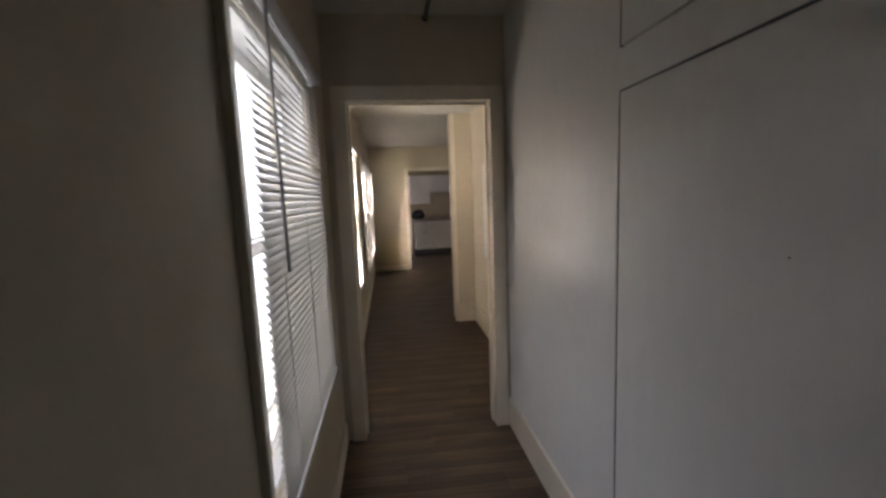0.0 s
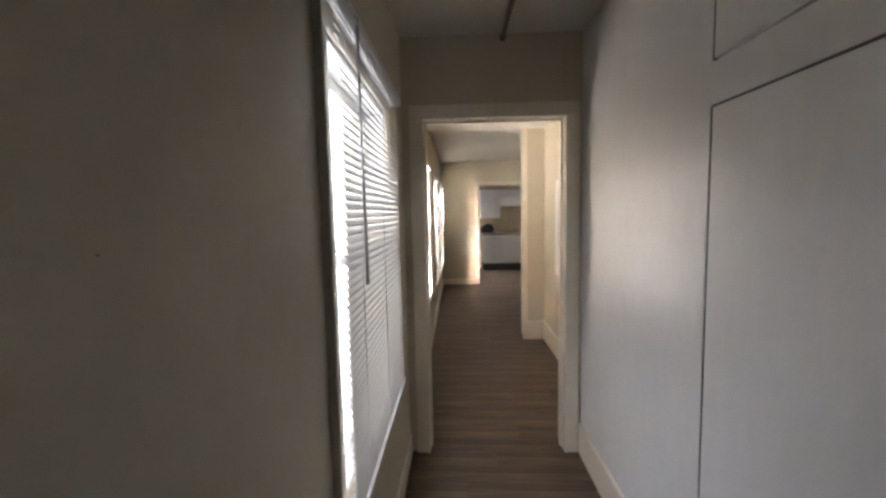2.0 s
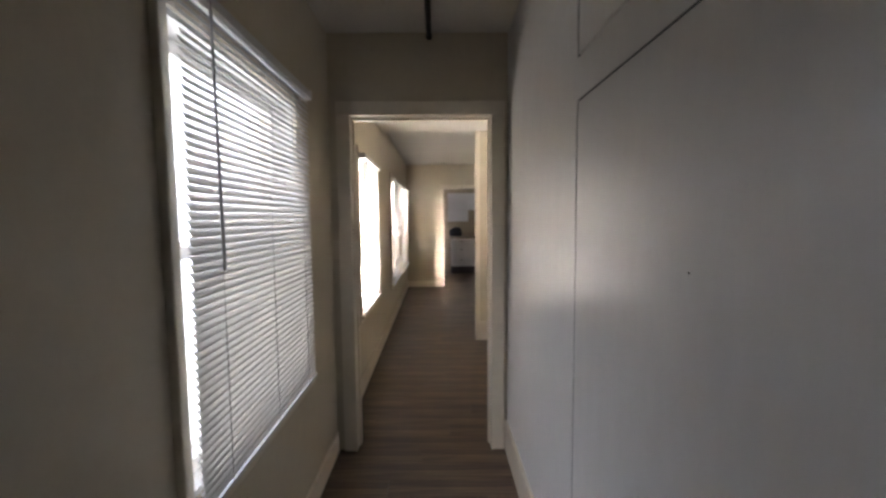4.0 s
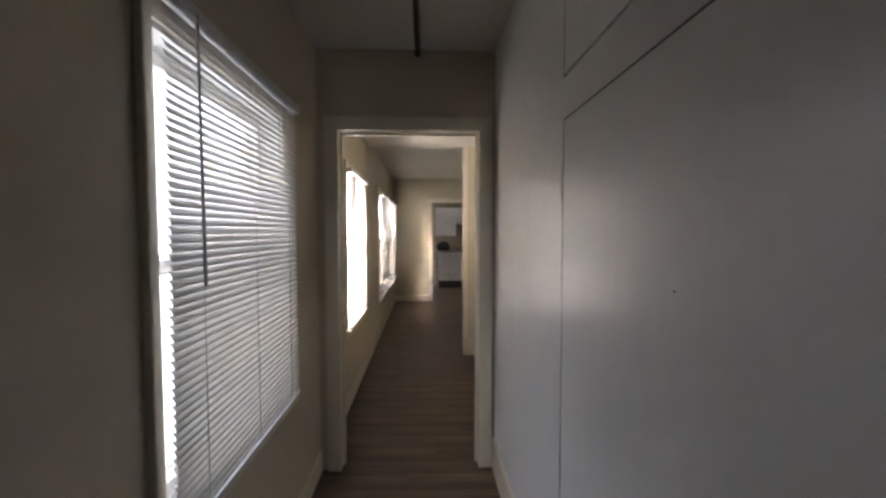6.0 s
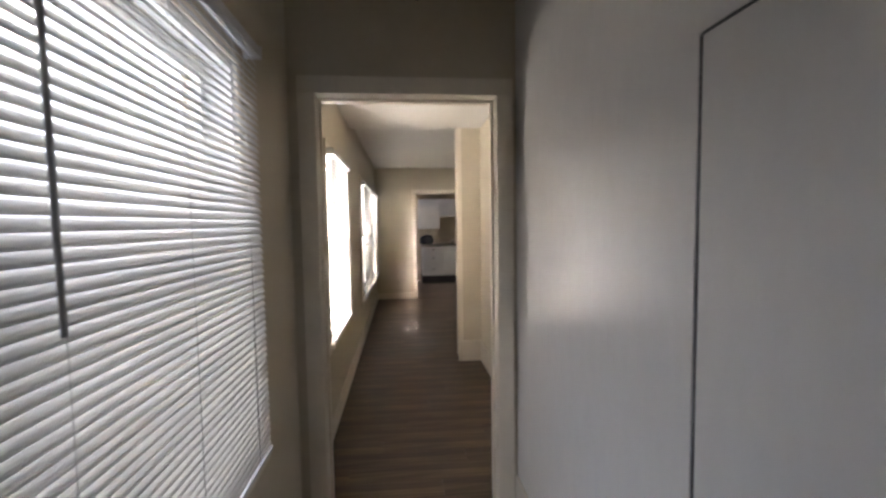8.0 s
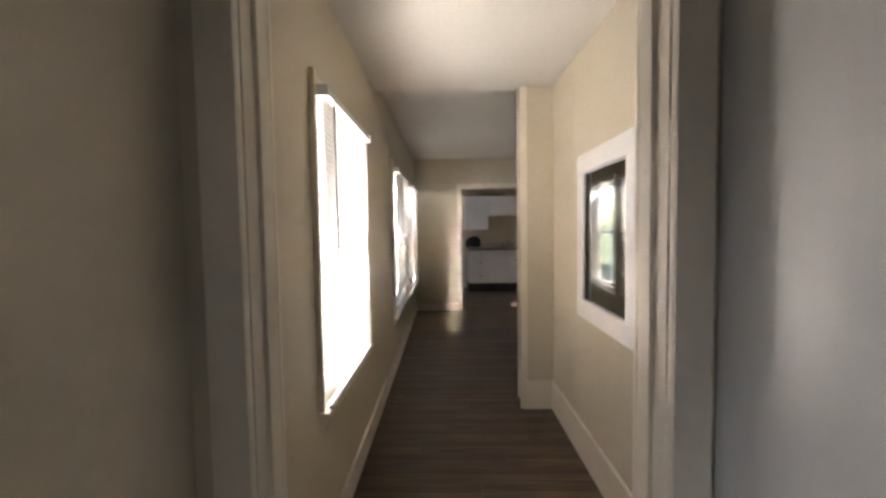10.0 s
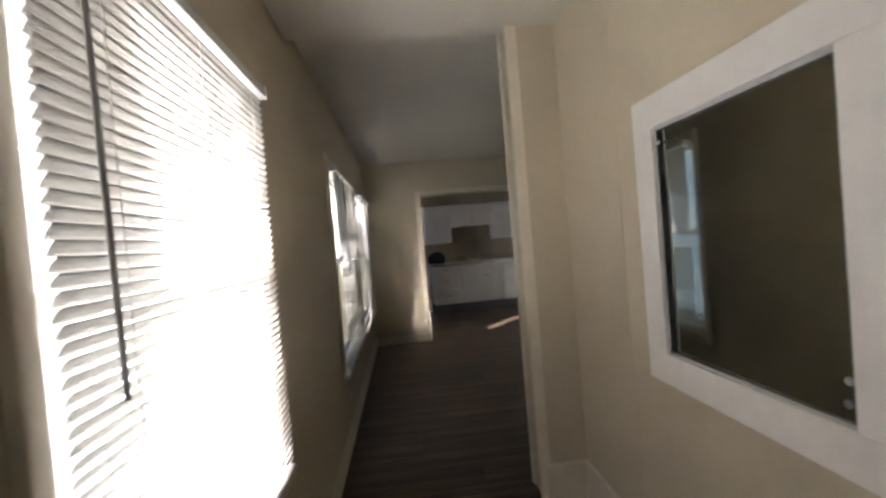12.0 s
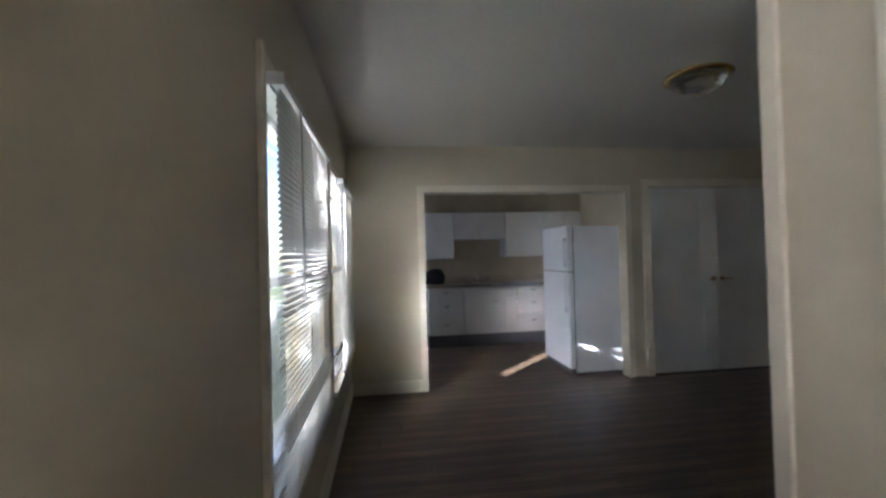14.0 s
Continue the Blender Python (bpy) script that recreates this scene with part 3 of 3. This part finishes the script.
base_cabinet(0.97, 1.485, [("drawer_front", 0.985, 1.47, 0.74, 0.865, 1.23), ("drawer_front", 0.985, 1.47, 0.47, 0.725, 1.23), ("drawer_front", 0.985, 1.47, 0.21, 0.455, 1.23)], "white painted drawer cabinet with dark pulls")
base_cabinet(1.487, 2.29, [("false_front", 1.50, 2.275, 0.74, 0.865, None), ("door", 1.50, 2.10, 0.21, 0.725, 1.98), ("side_panel", 2.115, 2.275, 0.21, 0.725, None)], "white painted sink cabinet with one door")
base_cabinet(2.292, 2.86, [("drawer_front", 2.305, 2.845, 0.74, 0.865, 2.56), ("drawer_front", 2.305, 2.845, 0.50, 0.725, 2.56), ("drawer_front", 2.305, 2.845, 0.21, 0.485, 2.56)], "white painted drawer cabinet beside the sink")
base_cabinet(2.862, 3.64, [("door", 2.875, 3.24, 0.21, 0.865, 3.18), ("door", 3.25, 3.625, 0.21, 0.865, 3.31)], "white painted cabinet behind the refrigerator")


def wall_cabinet(x0, x1, z0, z1, doors, label):
    t = thing("wall_cabinet", ((x0 + x1) / 2, (UP_Y + KIT_Y1) / 2, z0), label, "cabinet", "kitchen wall cabinets")
    part("body", boxes((x0, x1, UP_Y, KIT_Y1 - 0.002, z0, z1)), WHITE, t)
    w = (x1 - x0) / doors
    for i in range(doors):
        part("door", boxes((x0 + i * w + 0.004, x0 + (i + 1) * w - 0.004, UP_Y - 0.019, UP_Y - 0.001, z0 + 0.003, z1 - 0.01), bevel=0.004), WHITE, t)


wall_cabinet(0.90, 1.415, 1.315, 2.03, 1, "white painted wall cabinet with one flush door")
wall_cabinet(1.417, 2.225, 1.61, 2.03, 2, "short white wall cabinet above the sink")
wall_cabinet(2.227, 2.86, 1.325, 2.03, 1, "tall white wall cabinet with flush door")
wall_cabinet(2.862, 3.50, 1.325, 2.03, 2, "white wall cabinet above the refrigerator side")


def worktop():
    t = thing("worktop", (2.2, 8.2, 0.89), "beige laminate worktop with stainless sink and backsplash lip", "worktop")
    sx0, sx1, sy0, sy1 = 1.58, 2.16, 8.03, 8.40
    part("slab", boxes((0.95, sx0, 7.92, KIT_Y1 - 0.003, 0.89, 0.93), (sx1, 3.65, 7.92, KIT_Y1 - 0.003, 0.89, 0.93), (sx0, sx1, 7.92, sy0, 0.89, 0.93), (sx0, sx1, sy1, KIT_Y1 - 0.003, 0.89, 0.93)), COUNTER, t)
    part("edge_strip", boxes((0.95, 3.65, 7.914, 7.919, 0.889, 0.931), bevel=0.001), CHROME, t, "thin metal edge strip")
    part("upstand", boxes((0.95, 3.65, KIT_Y1 - 0.022, KIT_Y1 - 0.003, 0.931, 1.03), bevel=0.003), COUNTER, t)
    part("sink_basin", boxes((sx0 + 0.003, sx1 - 0.003, sy0 + 0.003, sy1 - 0.003, 0.889, 0.894), (sx0 - 0.02, sx0, sy0 - 0.02, sy1 + 0.02, 0.931, 0.936), (sx1, sx1 + 0.02, sy0 - 0.02, sy1 + 0.02, 0.931, 0.936), (sx0, sx1, sy0 - 0.02, sy0, 0.931, 0.936), (sx0, sx1, sy1, sy1 + 0.02, 0.931, 0.936)), CHROME, t, "stainless sink basin")


worktop()


def faucet(x, y, z):
    t = thing("faucet", (x, y, z), "chrome two-handle kitchen faucet behind the sink", "faucet")
    part("base", boxes((x - 0.13, x + 0.13, y - 0.028, y + 0.028, z, z + 0.02), bevel=0.008), CHROME, t)
    part("spout", tube(bmesh.new(), [(x, y, z + 0.02), (x, y, z + 0.10), (x, y - 0.03, z + 0.15), (x, y - 0.12, z + 0.16), (x, y - 0.19, z + 0.13), (x, y - 0.20, z + 0.105)], 0.011, 10), CHROME, t)
    for s in (-0.1, 0.1):
        bm = lathe(bmesh.new(), [(0.02, 0.02), (0.018, 0.05), (0.024, 0.06), (0.022, 0.075), (0.008, 0.08)], (x + s, y, z), 14)
        tube(bm, [(x + s, y, z + 0.065), (x + s * 1.5, y - 0.04, z + 0.075)], 0.007, 8)
        part("tap_handle", bm, CHROME, t)


faucet(1.87, 8.455, 0.931)


def bag(x, y, z):
    """A slumped soft bag."""
    bm = bmesh.new()
    bmesh.ops.create_icosphere(bm, subdivisions=4, radius=1.0)
    for v in bm.verts:
        k = 1 + 0.16 * noise.noise(v.co * 1.7) + 0.05 * noise.noise(v.co * 5)
        v.co = Vector((v.co.x * 0.17 * k, v.co.y * 0.13 * k, max(v.co.z, -0.55) * 0.15 * k))
    low = min(v.co.z for v in bm.verts)
    for v in bm.verts:
        v.co += Vector((x, y, z - low))
    for f in bm.faces:
        f.smooth = True
    t = thing("black_bag", (x, y, z), "slumped black fabric bag on the kitchen worktop", "bag")
    part("body", bm, BLACK, t)
    part("strap", tube(bmesh.new(), [(x - 0.09, y - 0.02, z + 0.13), (x - 0.05, y - 0.02, z + 0.172), (x + 0.03, y - 0.02, z + 0.176), (x + 0.08, y - 0.02, z + 0.13)], 0.008, 6), BLACK, t)


bag(1.10, 8.20, 0.931)


# ---------------------------------------------------------------- outside
setting("ground", boxes((-1500, 1500, -1500, 1500, -0.9, -0.6)), GRASS, "dry lawn around the house", "ground")


def house(x0, x1, y0, y1, z0, z1, windows, label):
    """A clapboard house: walls, boards, gable roof and windows with dark panes."""
    t = thing("house", ((x0 + x1) / 2, (y0 + y1) / 2, z0), label, "house", "neighbouring houses")
    part("wall", boxes((x0, x1, y0, y1, z0, z1)), SIDING, t)
    bm = bmesh.new()
    z = z0 + 0.2
    while z < z1 - 0.1:
        box(bm, x1 + 0.001, x1 + 0.018, y0 - 0.018, y1 + 0.018, z, z + 0.17)
        box(bm, x0, x1, y1 + 0.001, y1 + 0.018, z, z + 0.17)
        box(bm, x0, x1, y0 - 0.018, y0 - 0.001, z, z + 0.17)
        z += 0.18
    tagged(part("clapboards", bm, SIDING, t), kind="stuff")
    bm = bmesh.new()
    xm, zr = (x0 + x1) / 2, z1 + 1.6
    a = [bm.verts.new(p) for p in ((x0 - 0.3, y0 - 0.3, z1), (x1 + 0.3, y0 - 0.3, z1), (xm, y0 - 0.3, zr), (x0 - 0.3, y1 + 0.3, z1), (x1 + 0.3, y1 + 0.3, z1), (xm, y1 + 0.3, zr))]
    for q in ((0, 1, 2), (5, 4, 3), (0, 3, 4, 1), (1, 4, 5, 2), (2, 5, 3, 0)):
        bm.faces.new([a[k] for k in q])
    part("roof", bm, SHINGLE, t)
    for face, c in windows:
        f = 0.08
        if face == "east":
            q = [(x1 + 0.02, x1 + 0.05, c - 0.5, c + 0.5, 0.9, 0.9 + f), (x1 + 0.02, x1 + 0.05, c - 0.5, c + 0.5, 2.3, 2.3 + f), (x1 + 0.02, x1 + 0.05, c - 0.5, c - 0.5 + f, 0.9 + f, 2.3), (x1 + 0.02, x1 + 0.05, c + 0.5 - f, c + 0.5, 0.9 + f, 2.3), (x1 + 0.02, x1 + 0.05, c - 0.5 + f, c + 0.5 - f, 1.6, 1.6 + f)]
            p = (x1 + 0.022, x1 + 0.03, c - 0.42, c + 0.42, 0.98, 2.3)
        else:
            q = [(c - 0.5, c + 0.5, y0 - 0.05, y0 - 0.02, 0.9, 0.9 + f), (c - 0.5, c + 0.5, y0 - 0.05, y0 - 0.02, 2.3, 2.3 + f), (c - 0.5, c - 0.5 + f, y0 - 0.05, y0 - 0.02, 0.9 + f, 2.3), (c + 0.5 - f, c + 0.5, y0 - 0.05, y0 - 0.02, 0.9 + f, 2.3), (c - 0.5 + f, c + 0.5 - f, y0 - 0.05, y0 - 0.02, 1.6, 1.6 + f)]
            p = (c - 0.42, c + 0.42, y0 - 0.03, y0 - 0.022, 0.98, 2.3)
        w = part("window", boxes(*q), WHITE, t)
        part("pane", boxes(p), GASKET_SHADE, w, "dark window glass")


# first house is out of view, placed to block the sun from the hall window
house(-8.0, -4.6, -17, -6.95, -0.6, 5.0, [("east", -8.2), ("east", -11.0), ("east", -14.0)], "pale clapboard house, unseen, added to shade the hall window")
house(-11.0, -3.7, 3.5, 15.0, -0.6, 4.2, [("south", -6.4), ("east", 6.5), ("east", 10.5)], "pale clapboard house with a sunlit end wall")


# leaves left out along sun lines, so chosen sun patches land indoors
CROWN_GAPS = ((3.48, 0.78), (3.45, 1.25), (3.76, 1.22))


def tree(x, y, tall, spread, leaves, seed, label):
    rnd = random.Random(seed)
    t = thing("tree", (x, y, -0.6), label, "tree", "garden trees")
    bm = bmesh.new()
    top = -0.6 + tall * 0.55
    tube(bm, [(x, y, -0.65), (x + 0.04, y, 0.4), (x - 0.05, y + 0.05, top)], [0.17, 0.13, 0.08], 10)
    ends = []
    for k in range(9):
        a = k * math.tau / 9 + rnd.uniform(-0.3, 0.3)
        r, h = spread * rnd.uniform(0.5, 0.95), rnd.uniform(0.45, 1.0) * tall - 0.6
        z = rnd.uniform(0.5, 1.0) * (top - 0.6) + 0.4
        e = Vector((x + r * math.cos(a), y + r * math.sin(a), h))
        m = Vector((x, y, z)).lerp(e, 0.5) + Vector((0, 0, 0.25))
        tube(bm, [(x, y, z), m, e], [0.06, 0.04, 0.012], 6)
        ends += [e, m, e.lerp(m, 0.5)]
    part("trunk", bm, BARK, t)
    verts, faces = [], []
    for i in range(leaves):
        c = rnd.choice(ends) + Vector([rnd.gauss(0, spread * 0.22) for _ in range(3)])
        u = Vector([rnd.gauss(0, 1) for _ in range(3)]).normalized()
        v = u.cross(Vector([rnd.gauss(0, 1) for _ in range(3)])).normalized()
        s = rnd.uniform(0.06, 0.12)
        lane = c.y - c.x * SUN_WAY.y / SUN_WAY.x
        height = c.z + c.x * SUN_WAY.z / -SUN_WAY.x
        if 4.5 < lane < 5.0 or any((lane - a) ** 2 + (height - b) ** 2 < 0.01 for a, b in CROWN_GAPS):
            continue
        b = len(verts)
        verts += [c - u * s, c + v * s * 0.45 + u * 0.1 * s, c + u * s, c - v * s * 0.45 + u * 0.1 * s]
        faces.append((b, b + 1, b + 2, b + 3))
    me = bpy.data.meshes.new("crown")
    me.from_pydata([tuple(p) for p in verts], [], faces)
    me.materials.append(LEAF)
    crown = new("crown", me)
    crown.parent = t
    crown.matrix_parent_inverse = t.matrix_basis.inverted()
    tagged(crown, kind="stuff")


# the first two trees are unseen, placed to shade the living room blinds
tree(-6.3, -2.75, 5.2, 1.1, 4000, 3, "leafy tree, unseen, added to dapple the living room sun")
tree(-6.3, 0.35, 5.4, 1.2, 6500, 4, "dense leafy tree, unseen, added to shade the far living room window")
tree(-13.0, 0.5, 7.0, 2.6, 3000, 11, "tall green tree behind the lawn")


# ---------------------------------------------------------------- floor planks
def planks():
    """Vinyl planks laid across the walk, each with its own edges."""
    wide, long, gap = 0.152, 1.22, 0.0009
    cache = {}
    zones = [(0.0, HALL_W, HALL_BACK, 0.0), (DX0, DX1, 0.0, 0.13), (0.0, R2_W, 0.13, PART_Y[0]), (0.0, 1.09, PART_Y[0], PART_Y[1]), (0.0, LIV_W, PART_Y[1], LIV_END), (KX0, KX1, LIV_END, KIT_Y0), (0.0, KIT_W, KIT_Y0, KIT_Y1)]
    rnd = random.Random(4)
    for x0, x1, y0, y1 in zones:
        k0 = math.floor(y0 / wide)
        for k in range(k0, math.ceil(y1 / wide)):
            a, b = max(k * wide, y0), min((k + 1) * wide, y1)
            if b - a < 0.006:
                continue
            shift = (k * 0.43) % 1.0 * long
            x = x0 - shift
            while x < x1:
                c, e = max(x, x0), min(x + long, x1)
                x += long
                if e - c < 0.01:
                    continue
                key = (round(e - c, 2), round(b - a, 3))
                if key not in cache:
                    lx, ly = (e - c) / 2 - gap / 2, (b - a) / 2 - gap / 2
                    bm = bmesh.new()
                    lo = [bm.verts.new((sx * lx, sy * ly, -0.005)) for sx, sy in ((-1, -1), (1, -1), (1, 1), (-1, 1))]
                    mi = [bm.verts.new((sx * lx, sy * ly, -0.0012)) for sx, sy in ((-1, -1), (1, -1), (1, 1), (-1, 1))]
                    hi = [bm.verts.new((sx * (lx - 0.0014), sy * (ly - 0.0014), 0)) for sx, sy in ((-1, -1), (1, -1), (1, 1), (-1, 1))]
                    bm.faces.new(hi)
                    for p, q in ((lo, mi), (mi, hi)):
                        for i in range(4):
                            bm.faces.new((p[i], p[(i + 1) % 4], q[(i + 1) % 4], q[i]))
                    cache[key] = mesh_of("plank", bm, PLANK)
                ob = new("plank", cache[key])
                ob.parent = subfloor
                ob.location = ((c + e) / 2, (a + b) / 2, rnd.uniform(-0.0003, 0.0003))


planks()
